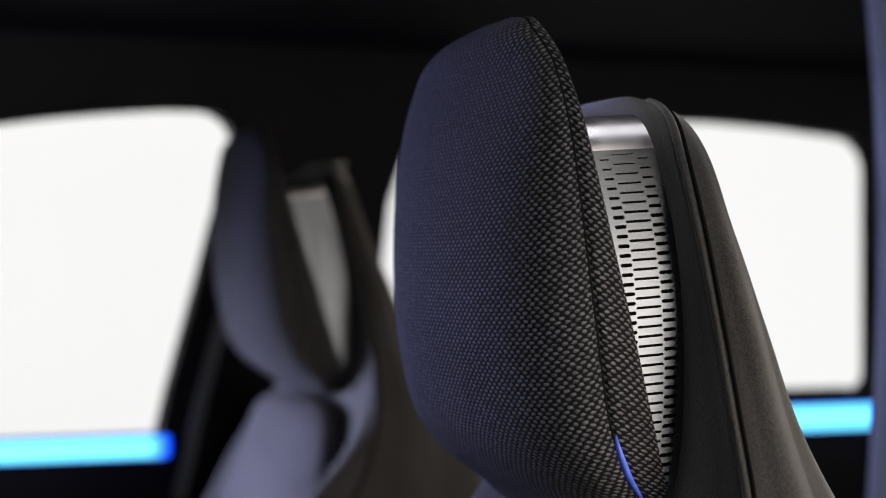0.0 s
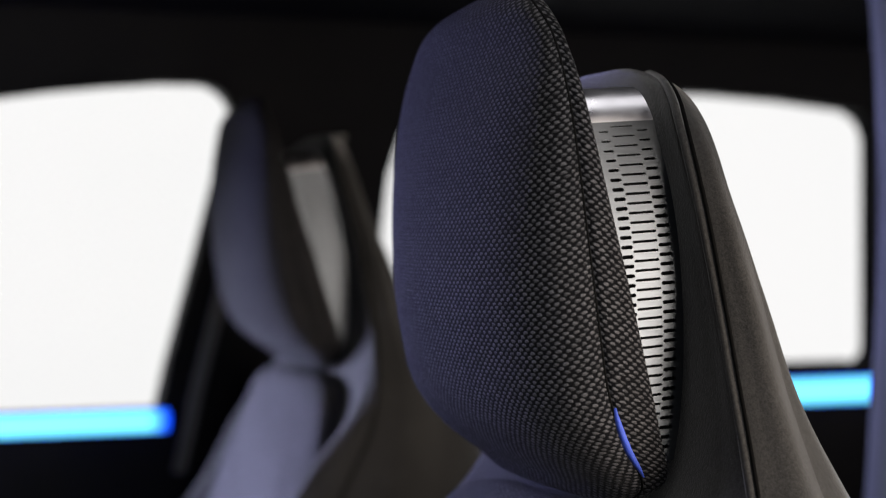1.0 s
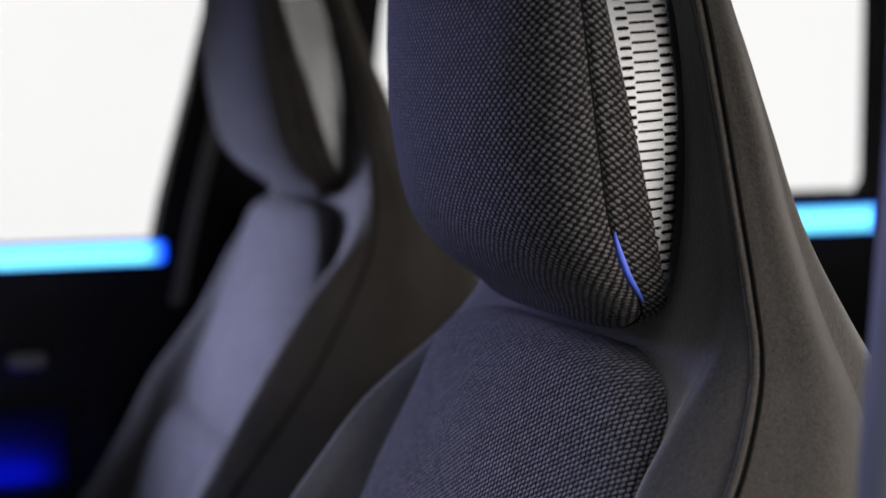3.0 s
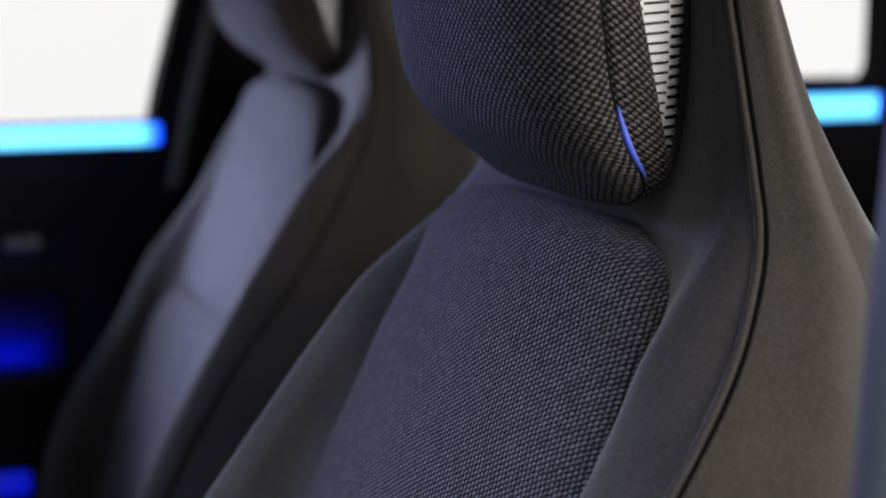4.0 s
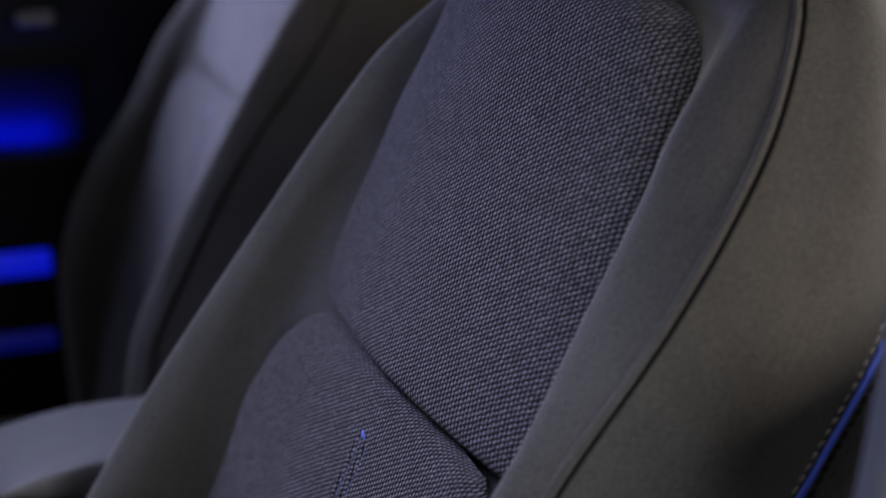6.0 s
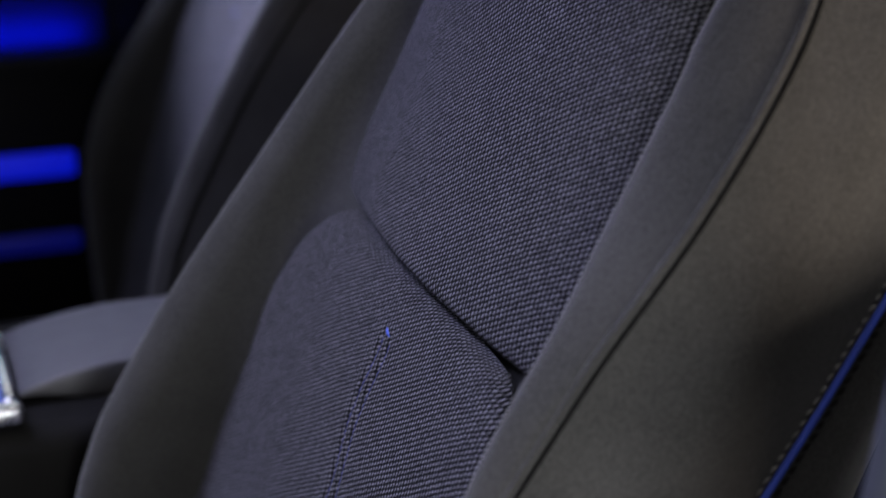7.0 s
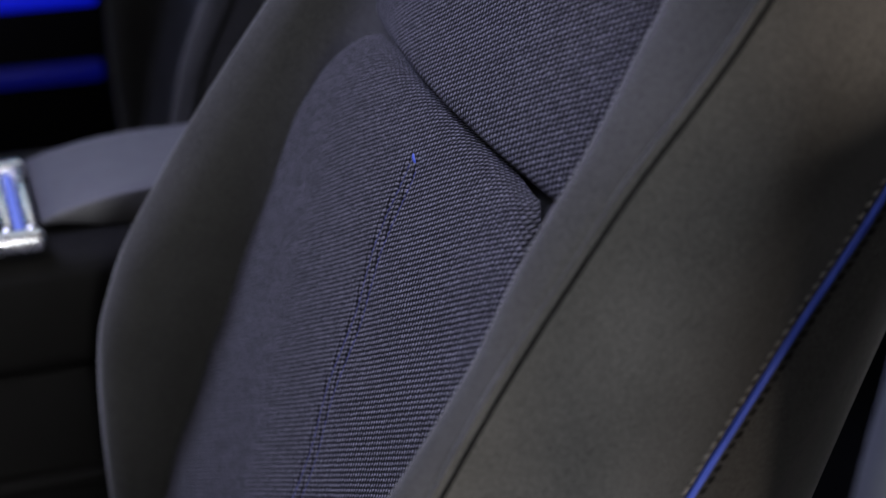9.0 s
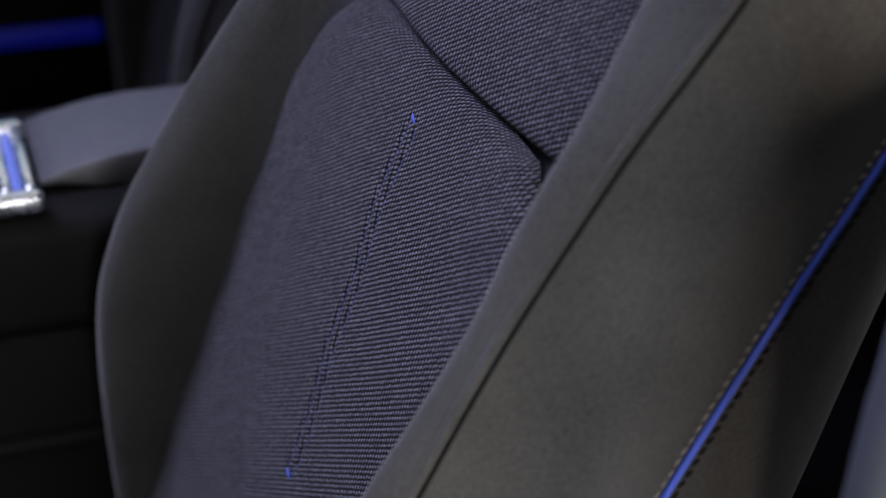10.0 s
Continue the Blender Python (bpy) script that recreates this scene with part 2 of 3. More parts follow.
def slab(name, outline, axis, lo, hi, material, parent=None, label="", bevel=0.004):
    """A plate with a polygon outline, between lo and hi along an axis, with bevelled edges."""
    bm = bmesh.new()
    order = {"x": lambda a, b, c: (c, a, b), "y": lambda a, b, c: (a, c, b), "z": lambda a, b, c: (a, b, c)}[axis]
    low = [bm.verts.new(order(a, b, lo)) for a, b in outline]
    face = bm.faces.new(low)
    got = bmesh.ops.extrude_face_region(bm, geom=[face])
    move = Vector(order(0, 0, hi - lo))
    for v in got["geom"]:
        if isinstance(v, bmesh.types.BMVert):
            v.co += move
    bmesh.ops.recalc_face_normals(bm, faces=bm.faces)
    if bevel:
        bmesh.ops.bevel(bm, geom=[e for e in bm.edges if e.calc_face_angle(0) > 0.6], offset=bevel, segments=2, affect="EDGES")
    me = bpy.data.meshes.new(name)
    bm.to_mesh(me)
    bm.free()
    me.materials.append(material)
    ob = new(name, me)
    ob.parent = parent
    if label:
        tagged(ob, label)
    return ob


def rounded_box(size, centre, bevel, segments=3):
    bm = bmesh.new()
    bmesh.ops.create_cube(bm, size=1.0)
    for v in bm.verts:
        v.co = Vector((v.co.x * size[0] + centre[0], v.co.y * size[1] + centre[1], v.co.z * size[2] + centre[2]))
    bmesh.ops.bevel(bm, geom=list(bm.edges), offset=bevel, segments=segments, affect="EDGES", profile=0.5)
    return bm


# ---- the seat ----
EV = np.array([0.0, 1.0, 0.0])
SEAT_AT = Vector((0.47, 1.02, -0.08))
BACK = np.array([0.0, 0.0, 1.053])
FOLD = radians(29)


def lean(degrees):
    """Sets the directions of the backrest (ES up, EW forward) and of the headrest (EA up, EB forward)."""
    global ES, EW, EA, EB, HEAD
    r = radians(degrees)
    ES = np.array([math.sin(r), 0, math.cos(r)])
    EW = np.array([-math.cos(r), 0, math.sin(r)])
    EA = math.cos(FOLD) * ES + math.sin(FOLD) * EW
    EB = math.cos(FOLD) * EW - math.sin(FOLD) * ES
    HEAD = BACK + 0.054 * ES - 0.018 * EW


def on_back(s, v, w):
    """Place in the seat: s up the back, v across, w forward."""
    s, v, w = np.broadcast_arrays(s, v, w)
    return BACK + s[..., None] * ES + v[..., None] * EV + w[..., None] * EW


def on_head(a, v, b):
    a, v, b = np.broadcast_arrays(a, v, b)
    return HEAD + a[..., None] * EA + v[..., None] * EV + b[..., None] * EB


# the body of the backrest, as tables over s
pipe_v = spline([(-0.90, 0.30), (-0.70, 0.295), (-0.60, 0.285), (-0.45, 0.268), (-0.30, 0.255), (-0.15, 0.247), (-0.10, 0.242), (-0.05, 0.228), (0.0, 0.205), (0.05, 0.182), (0.10, 0.166), (0.15, 0.151), (0.20, 0.145), (0.25, 0.126), (0.272, 0.092), (0.284, 0.054), (0.292, 0.024), (0.298, 0.003)])
pipe_w = spline([(-0.90, 0.0), (-0.70, 0.073), (-0.60, 0.104), (-0.54, 0.106), (-0.45, 0.088), (-0.347, 0.059), (-0.286, 0.036), (-0.22, 0.006), (-0.16, -0.016), (-0.10, -0.033), (-0.05, -0.048), (0.0, -0.054), (0.05, -0.048), (0.10, -0.033), (0.15, -0.016), (0.20, 0.009), (0.25, 0.028), (0.275, 0.025), (0.29, 0.010), (0.298, -0.008)])
ridge_w = spline([(-0.90, 0.02), (-0.70, 0.095), (-0.60, 0.122), (-0.54, 0.124), (-0.467, 0.114), (-0.38, 0.094), (-0.276, 0.064), (-0.22, 0.047), (-0.17, 0.031), (-0.10, 0.006), (-0.05, -0.014), (0.0, -0.032), (0.05, -0.036), (0.10, -0.023), (0.15, -0.008), (0.20, 0.013), (0.25, 0.034), (0.275, 0.03), (0.29, 0.018), (0.298, -0.005)])
floor_w = spline([(-0.90, 0.0), (-0.60, 0.005), (-0.40, -0.002), (-0.29, -0.006), (-0.15, -0.030), (0.0, -0.043), (0.05, -0.042), (0.10, -0.031), (0.15, -0.012), (0.20, 0.012), (0.25, 0.038), (0.275, 0.036), (0.29, 0.025), (0.298, -0.003)])
foot_k = spline([(-0.90, 0.85), (-0.60, 0.84), (-0.30, 0.79), (-0.10, 0.75), (0.0, 0.72), (0.05, 0.70), (0.30, 0.70)])
welt_w = spline([(-0.90, 0.03), (-0.60, -0.0135), (-0.43, -0.062), (-0.366, -0.0803), (-0.31, -0.0963), (-0.22, -0.122), (-0.12, -0.142), (0.0, -0.13), (0.05, -0.10), (0.10, -0.07), (0.15, -0.045), (0.20, -0.0125), (0.22, 0.000), (0.24, 0.0105), (0.26, 0.0175), (0.275, 0.0195), (0.287, 0.013), (0.298, -0.010)])
rear_w = spline([(-0.90, -0.15), (-0.60, -0.185), (-0.43, -0.202), (-0.30, -0.206), (-0.10, -0.215), (0.0, -0.203), (0.05, -0.150), (0.10, -0.096), (0.15, -0.060), (0.20, -0.018), (0.22, -0.006), (0.24, 0.004), (0.26, 0.0105), (0.275, 0.0115), (0.287, 0.005), (0.298, -0.012)])

inner_foot = spline([(-0.90, 0.885), (-0.77, 0.88), (-0.667, 0.863), (-0.60, 0.85), (-0.52, 0.83), (-0.436, 0.785), (-0.36, 0.775), (-0.30, 0.79), (-0.10, 0.75), (0.0, 0.72), (0.05, 0.70), (0.30, 0.70)])

# the lower outer bolster: how far its ridge and its edge seam differ from the inner one's
ridge_sag = spline([(-0.90, 0.0), (-0.60, 0.010), (-0.448, 0.0138), (-0.40, 0.019), (-0.355, 0.021), (-0.304, 0.0155), (-0.27, 0.0130), (-0.243, 0.0125), (-0.217, 0.0106), (-0.17, 0.003), (-0.12, 0.0), (0.30, 0.0)])
pipe_shift = spline([(-0.90, -0.005), (-0.45, -0.007), (-0.347, -0.004), (-0.286, 0.0), (-0.22, 0.0075), (-0.16, 0.006), (-0.10, 0.004), (-0.05, 0.003), (-0.02, 0.0005), (0.0, -0.002), (0.025, -0.0035), (0.05, -0.002), (0.10, 0.0005), (0.15, 0.002), (0.25, 0.003), (0.285, 0.0), (0.30, 0.0)])


def ease(x):
    x = min(1.0, max(0.0, x))
    return x * x * (3 - 2 * x)


def section(s, low_side):
    """Half a cut across the backrest: its front, its side and its rear, as rows of (v, w)."""
    n = 7
    pv, pw, rw, fw = pipe_v(s), pipe_w(s), ridge_w(s), floor_w(s)
    if low_side:
        pw, rw = pw + pipe_shift(s), rw - ridge_sag(s)
    k = foot_k(s) if low_side else inner_foot(s)
    up = max(0.0, k - 0.83)
    low = np.array([(0, fw), (0.45 * pv, fw), (k * pv, fw + 0.25 * max(0.0, rw - fw)), ((0.865 + up) * pv, fw + 0.80 * (rw - fw)), ((0.93 + 0.4 * up) * pv, rw - 0.05 * (rw - pw)), (0.98 * pv, pw + 0.53 * (rw - pw)), (pv, pw)])
    high = np.array([(0, fw), (0.45 * pv, fw), (0.78 * pv, fw - 0.12 * (fw - pw)), (0.89 * pv, fw - 0.38 * (fw - pw)), (0.945 * pv, fw - 0.63 * (fw - pw) + 0.0006), (0.98 * pv, fw - 0.84 * (fw - pw) + 0.0006), (pv, pw)])
    g = ease((s + 0.08) / 0.15 if low_side else (s + 0.11) / 0.17)
    if low_side:
        # past the lumbar cushion the outer bolster flattens to a band that crests beside the upper cushion
        cw = -0.0257 - 0.2085 * s
        band = np.array([(0, fw), (0.45 * pv, fw), (0.70 * pv, fw + 0.45 * (cw - fw)), (0.775 * pv, fw + 0.88 * (cw - fw)), (0.83 * pv, cw), (0.92 * pv, pw + 0.62 * (cw - pw)), (pv, pw)])
        m = ease((s + 0.28) / 0.13)
        low = (1 - m) * low + m * band
    front = smooth_line((1 - g) * low + g * high, n)
    ww, re = welt_w(s), rear_w(s)
    bulge = 0.016 * min(1.0, pv / 0.2) * min(1.0, max(0.1, (0.285 - s) / 0.14))
    side = smooth_line([(pv, pw), (pv + 0.5 * bulge, pw + 0.22 * (ww - pw)), (pv + bulge, pw + 0.55 * (ww - pw)), (pv + 0.1 * bulge, ww)], n)
    rear = smooth_line([(pv + 0.1 * bulge, ww), (0.97 * pv, ww + 0.5 * (re - ww)), (0.82 * pv, ww + 0.9 * (re - ww)), (0.5 * pv, re), (0, re - 0.012 * min(1, pv / 0.2))], n)
    return front, side, rear


def build_seat(at, recline, outer, label):
    lean(recline)
    seat = new("car_seat")
    seat.location = at
    tagged(seat, label, "car seat", "front seats")
    ss = np.r_[np.linspace(-0.90, 0.20, 111), np.linspace(0.21, 0.298, 16)]
    up = ss - 0.0055 * np.clip((ss - 0.18) / 0.118, 0, 1) ** 1.5
    S = up[:, None]
    cuts = {sign: [section(s, sign == outer) for s in ss] for sign in (-1, 1)}
    fr, sd, rr = ({sign: np.array([c[i] for c in cuts[sign]]) for sign in cuts} for i in range(3))
    v = np.concatenate([-fr[-1][:, ::-1, 0], fr[1][:, 1:, 0]], 1)
    w = np.concatenate([fr[-1][:, ::-1, 1], fr[1][:, 1:, 1]], 1)
    cover = on_back(np.repeat(S, v.shape[1], 1), v, w)
    mesh_ob("front_cover", cover.reshape(-1, 3), grid_faces(*v.shape, flip=True), SUEDE, seat, "dark grey suede front with raised side bolsters")
    for sign in (-1, 1):
        f, d = fr[sign], sd[sign]
        ns = d.shape[1]
        p = on_back(np.repeat(S, ns, 1), sign * d[..., 0], d[..., 1])
        side = mesh_ob("side_panel", p.reshape(-1, 3), grid_faces(len(ss), ns, flip=sign < 0), SUEDE, seat)
        line = on_back(up, sign * (f[:, -1, 0] - 0.0020), f[:, -1, 1] + 0.0010)
        mesh_ob("piping", *tube(line, 0.0027), SUEDE, seat, "rolled suede edge seam")
        run = d[:, 4] - d[:, 0]
        run /= np.linalg.norm(run, axis=1, keepdims=True)
        groove = d[:, 0] + 0.0026 * run + 0.0003 * np.stack([-run[:, 1], run[:, 0]], 1)
        line = on_back(up, sign * groove[:, 0], groove[:, 1])
        mesh_ob("seam", *tube(line, 0.0012), GROOVE, seat, "black seam")
        lo = ss < -0.13
        line = on_back(ss, sign * (d[:, -1, 0] + 0.0012), d[:, -1, 1])[lo]
        mesh_ob("welt", *tube(line, 0.0023), BLUE, seat, "blue edge piping")
        for off, thread in ((0.0062, THREAD), (-0.0075, DARK_THREAD)):
            st = []
            for s in np.arange(-0.80, -0.12, 0.0068):
                cut = cuts[sign][int(np.argmin(np.abs(ss - s)))][1 if off > 0 else 2]
                rise = float(np.interp(off, *((cut[::-1, 1] - cut[-1, 1], cut[::-1, 0]) if off > 0 else (cut[::-1, 1] - cut[0, 1], cut[::-1, 0]))))
                q = [on_back(np.array(s + e), sign * (rise + 0.0006 + 0.04 * e), np.array(welt_w(s + e) + off - 0.22 * e)) for e in (-0.0026, 0.0, 0.0026)]
                st.append(tube(q, 0.0014, 5, True))
            mesh_ob("stitching", *join(st), thread, side, "row of dark grey stitches")
    v = np.concatenate([rr[1][:, :, 0], -rr[-1][:, ::-1, 0][:, 1:]], 1)
    w = np.concatenate([rr[1][:, :, 1], rr[-1][:, ::-1, 1][:, 1:]], 1)
    mesh_ob("back_shell", on_back(np.repeat(S, v.shape[1], 1), v, w).reshape(-1, 3), grid_faces(*v.shape, flip=True), SUEDE, seat)

    cushion(seat, "upper_cushion", UPPER, outer)
    low = cushion(seat, "lumbar_cushion", LOWER, outer)
    lumbar_stitch(low)
    headrest(seat, outer)
    seat_base(seat, at.z - SEAT_AT.z)
    return seat


UPPER = dict(top=0.004, bottom=-0.287, half=spline([(-0.287, 0.172), (-0.283, 0.193), (-0.27, 0.204), (-0.25, 0.208), (-0.20, 0.204), (-0.10, 0.182), (-0.05, 0.168), (-0.03, 0.158), (-0.012, 0.139), (-0.003, 0.119), (0.004, 0.09)]),
             base=spline([(-0.29, -0.008), (-0.15, -0.018), (0.004, -0.028)]), thick=0.034, dent=0.0, crown=-0.010, ends=(0.016, 0.030), inner=0.0)
LOWER = dict(top=-0.286, bottom=-0.86, half=spline([(-0.86, 0.285), (-0.60, 0.274), (-0.45, 0.243), (-0.34, 0.202), (-0.315, 0.184), (-0.300, 0.170), (-0.286, 0.150)]),
             base=spline([(-0.86, 0.005), (-0.60, 0.014), (-0.45, 0.013), (-0.33, 0.008), (-0.29, 0.0)]), thick=0.018, dent=0.0022, crown=0.011, ends=(0.03, 0.014), inner=0.06)


def cushion(seat, name, c, outer):
    ss = np.linspace(c["bottom"], c["top"], 180)
    nu = 221
    verts, uvs = [], []
    mid, span = (c["top"] + c["bottom"]) / 2, (c["top"] - c["bottom"]) / 2
    ang = np.linspace(-np.pi / 2, np.pi / 2, 1201)
    for s in ss:
        e = min((s - c["bottom"]) / c["ends"][0], (c["top"] - s) / c["ends"][1])
        lift = (1 - (1 - min(1.0, e)) ** 2.2) ** 0.5 if e < 1 else 1.0
        h = float(c["half"](s)) * np.where(np.sin(ang) * outer < 0, 1 + c["inner"] * min(1.0, max(0.0, (-0.36 - s) / 0.08)), 1.0)
        x = h * np.sign(np.sin(ang)) * np.abs(np.sin(ang)) ** 0.75
        z = np.abs(np.cos(ang)) ** 0.42 * c["thick"] * (0.15 + 0.85 * lift)
        z = z + c["crown"] * (x / h) ** 2
        arc = np.r_[0, np.cumsum(np.hypot(np.diff(x), np.diff(z)))]
        arc -= arc[len(ang) // 2]
        at = np.linspace(arc[0], arc[-1], nu)
        x, z = np.interp(at, arc, x), np.interp(at, arc, z)
        if c["dent"] and -0.595 < s < -0.315:
            end = min(1.0, (s + 0.595) / 0.02, (-0.315 - s) / 0.02)
            z = z - end * c["dent"] * (np.exp(-((x - 0.0035) / 0.0024) ** 2) + np.exp(-((x + 0.0095) / 0.0024) ** 2))
        ripple = 0.0012 * math.sin(s * 61) * np.cos(x * 23)
        verts.append(on_back(np.full(nu, s), x, z + c["base"](s) + ripple))
        uvs.append(at + 1.0)
    verts = np.array(verts)
    up = np.r_[0, np.cumsum(np.linalg.norm(np.diff(verts[:, nu // 2], axis=0), axis=1))]
    # a stitch along the row runs by (-0.0035, 0.0022), the next row lies by (0.0006, 0.0034)
    lattice = np.linalg.inv(np.array([[-0.0035, 0.0006], [0.0022, 0.0034]]))
    ab = [lattice @ (u, up[i] + 2.0) for i, row in enumerate(uvs) for u in row]
    uvs = [((b - a) / 2, a + b) for a, b in ab]
    return mesh_ob(name, verts.reshape(-1, 3), grid_faces(len(ss), nu, flip=True), KNIT, seat, "grey knitted fabric cushion panel", uvs)


def lumbar_stitch(cush):
    me = cush.data
    co = np.empty(len(me.vertices) * 3)
    me.vertices.foreach_get("co", co)
    co = co.reshape(-1, 3) - BACK
    s, v, w = co @ ES, co @ EV, co @ EW

    def top(ss, vv):
        return np.array([w[np.argmin((s - a) ** 2 + (v - b) ** 2)] for a, b in zip(ss, vv)])

    for side in (-1, 1):
        st = []
        for a in np.arange(-0.584, -0.327, 0.0060):
            q = np.array([a - 0.0029, a, a + 0.0029])
            b = np.full(3, side * 0.0065 - 0.003)
            st.append(tube(on_back(q, b, top(q, b) + 0.0004), 0.0008, 5, True))
        mesh_ob("stitching", *join(st), BLUE_THREAD, cush, "dark blue double stitch line")
    for a in (-0.323, -0.587):
        q = np.full(5, a) + np.linspace(-0.0015, 0.0015, 5)
        b = np.linspace(-0.0075, 0.0015, 5)
        mesh_ob("bar_tack", *tube(on_back(q, b, top(q, b) + 0.0008), 0.0009, 6, True), BLUE, cush, "bright blue bar tack")


# the pad of the headrest, as tables over a (up its back)
pad_half = spline([(-0.046, 0.055), (-0.043, 0.080), (-0.036, 0.103), (-0.022, 0.121), (0.0, 0.131), (0.05, 0.138), (0.12, 0.139), (0.20, 0.136), (0.24, 0.124), (0.258, 0.108), (0.272, 0.084), (0.281, 0.058), (0.285, 0.028)])
pad_front = spline([(-0.046, 0.01), (-0.04, 0.024), (-0.025, 0.036), (0.0, 0.0585), (0.03, 0.0745), (0.07, 0.078), (0.128, 0.072), (0.203, 0.050), (0.25, 0.029), (0.272, 0.022), (0.281, 0.01), (0.285, 0.0)])
pad_back = spline([(-0.046, 0.004), (-0.03, -0.008), (0.0, -0.002), (0.05, 0.003), (0.10, 0.006), (0.20, 0.011), (0.25, 0.010), (0.275, 0.003), (0.285, -0.004)])
pad_seam = spline([(-0.046, 0.42), (0.03, 0.39), (0.118, 0.31), (0.20, 0.28), (0.25, 0.36), (0.285, 0.42)])


def headrest(seat, outer):
    aa = np.r_[np.linspace(-0.046, -0.02, 14), np.linspace(-0.017, 0.26, 92), np.linspace(0.263, 0.285, 14)]
    nu = 141
    front, strip, uv1, uv2, seam = [], [], [], [], []
    ang = np.linspace(-np.pi / 2, np.pi / 2, 1201)
    for a in aa:
        h, f, b = float(pad_half(a)), float(pad_front(a)), float(pad_back(a))
        sm = b + float(pad_seam(a)) * (f - b)
        x = h * np.sign(np.sin(ang)) * np.abs(np.sin(ang)) ** 0.80
        z = sm + (f - sm) * np.abs(np.cos(ang)) ** 0.62
        arc = np.r_[0, np.cumsum(np.hypot(np.diff(x), np.diff(z)))]
        arc -= arc[-1] / 2
        at = np.linspace(arc[0], arc[-1], nu)
        x, z = np.interp(at, arc, x), np.interp(at, arc, z)
        x = x * (1 - 0.022 * np.exp(-(((arc[-1] - np.abs(at)) / 0.0042) ** 2)))
        front.append(on_head(np.full(nu, a), x, z))
        uv1.append(at + 1.0)
        seam.append((h * 0.978, sm))
        q = smooth_line([(h * 0.978, sm - 0.0003), (h * 1.000, sm - 0.0030), (h * 1.006, sm - 0.4 * (sm - b)), (h * 0.985, b + 0.1 * (sm - b)), (h * 0.90, b - 0.001), (h * 0.5, b - 0.002), (0, b - 0.002)], 5)
        q = np.vstack([q, (q[::-1] * (-1, 1))[1:]])
        strip.append(on_head(np.full(len(q), a), -q[:, 0], q[:, 1]))
        l = np.r_[0, np.cumsum(np.hypot(*np.diff(q, axis=0).T))]
        uv2 += [((u + 3.0) / 0.0062, (a + 1.0 + 0.4 * u) / 0.0025) for u in l]
    front, strip = np.array(front), np.array(strip)
    up = np.r_[0, np.cumsum(np.linalg.norm(np.diff(front[:, nu // 2], axis=0), axis=1))]
    uv1 = [(u / 0.0062, (1.0 + 0.6 * up[i] + 0.4 * aa[i]) / 0.0025) for i, row in enumerate(uv1) for u in row]
    pad = mesh_ob("headrest_pad", front.reshape(-1, 3), grid_faces(*front.shape[:2], flip=True), KNIT_PAD, seat, "dark knitted fabric headrest pad", uv1)
    mesh_ob("edge_band", strip.reshape(-1, 3), grid_faces(*strip.shape[:2], flip=False), KNIT_PAD, pad, "knitted edge band behind the seam", uv2)
    seam = np.array(seam)
    line = np.vstack([on_head(aa, -seam[:, 0] - 0.0001, seam[:, 1]), on_head(aa[::-1], seam[::-1, 0] + 0.0001, seam[::-1, 1])])
    mesh_ob("seam", *tube(line, 0.0008), GROOVE, pad, "dark sewn seam")
    # the woven blue tag sewn into the seam
    t = np.linspace(0, 1, 17)
    a = 0.027 - 0.048 * t
    wd = 0.0028 * np.sin(np.pi * t) ** 0.7 + 0.0003
    hv, sb = np.interp(a, aa, seam[:, 0]), np.interp(a, aa, seam[:, 1])
    lay = []
    for off, lift in ((-1, 0.0006), (0, 0.0034), (1, 0.0006)):
        lay.append(on_head(a, outer * (hv + lift), sb - 0.001 + off * wd))
    lay.append(on_head(a, outer * (hv - 0.001), sb - 0.001))
    tag = np.stack(lay, 1)
    mesh_ob("tag", tag.reshape(-1, 3), grid_faces(17, 4, ring=True), BLUE, pad, "bright blue sewn-in tag")
    grille(seat)


ring_half = 0.122
ring_rear = spline([(-0.035, 0.0005), (-0.011, -0.0115), (0.036, -0.026), (0.099, -0.0365), (0.141, -0.039), (0.188, -0.0355), (0.22, -0.0315)])
ring_front = spline([(-0.035, 0.004), (0.0, 0.002), (0.05, 0.004), (0.20, 0.013), (0.25, 0.014)])


def on_ring(a, v, b):
    """Place on the collar, whose rows run flatter than the pad's."""
    return on_head(np.asarray(a) + 0.12 * (np.asarray(b) + 0.012), v, b)


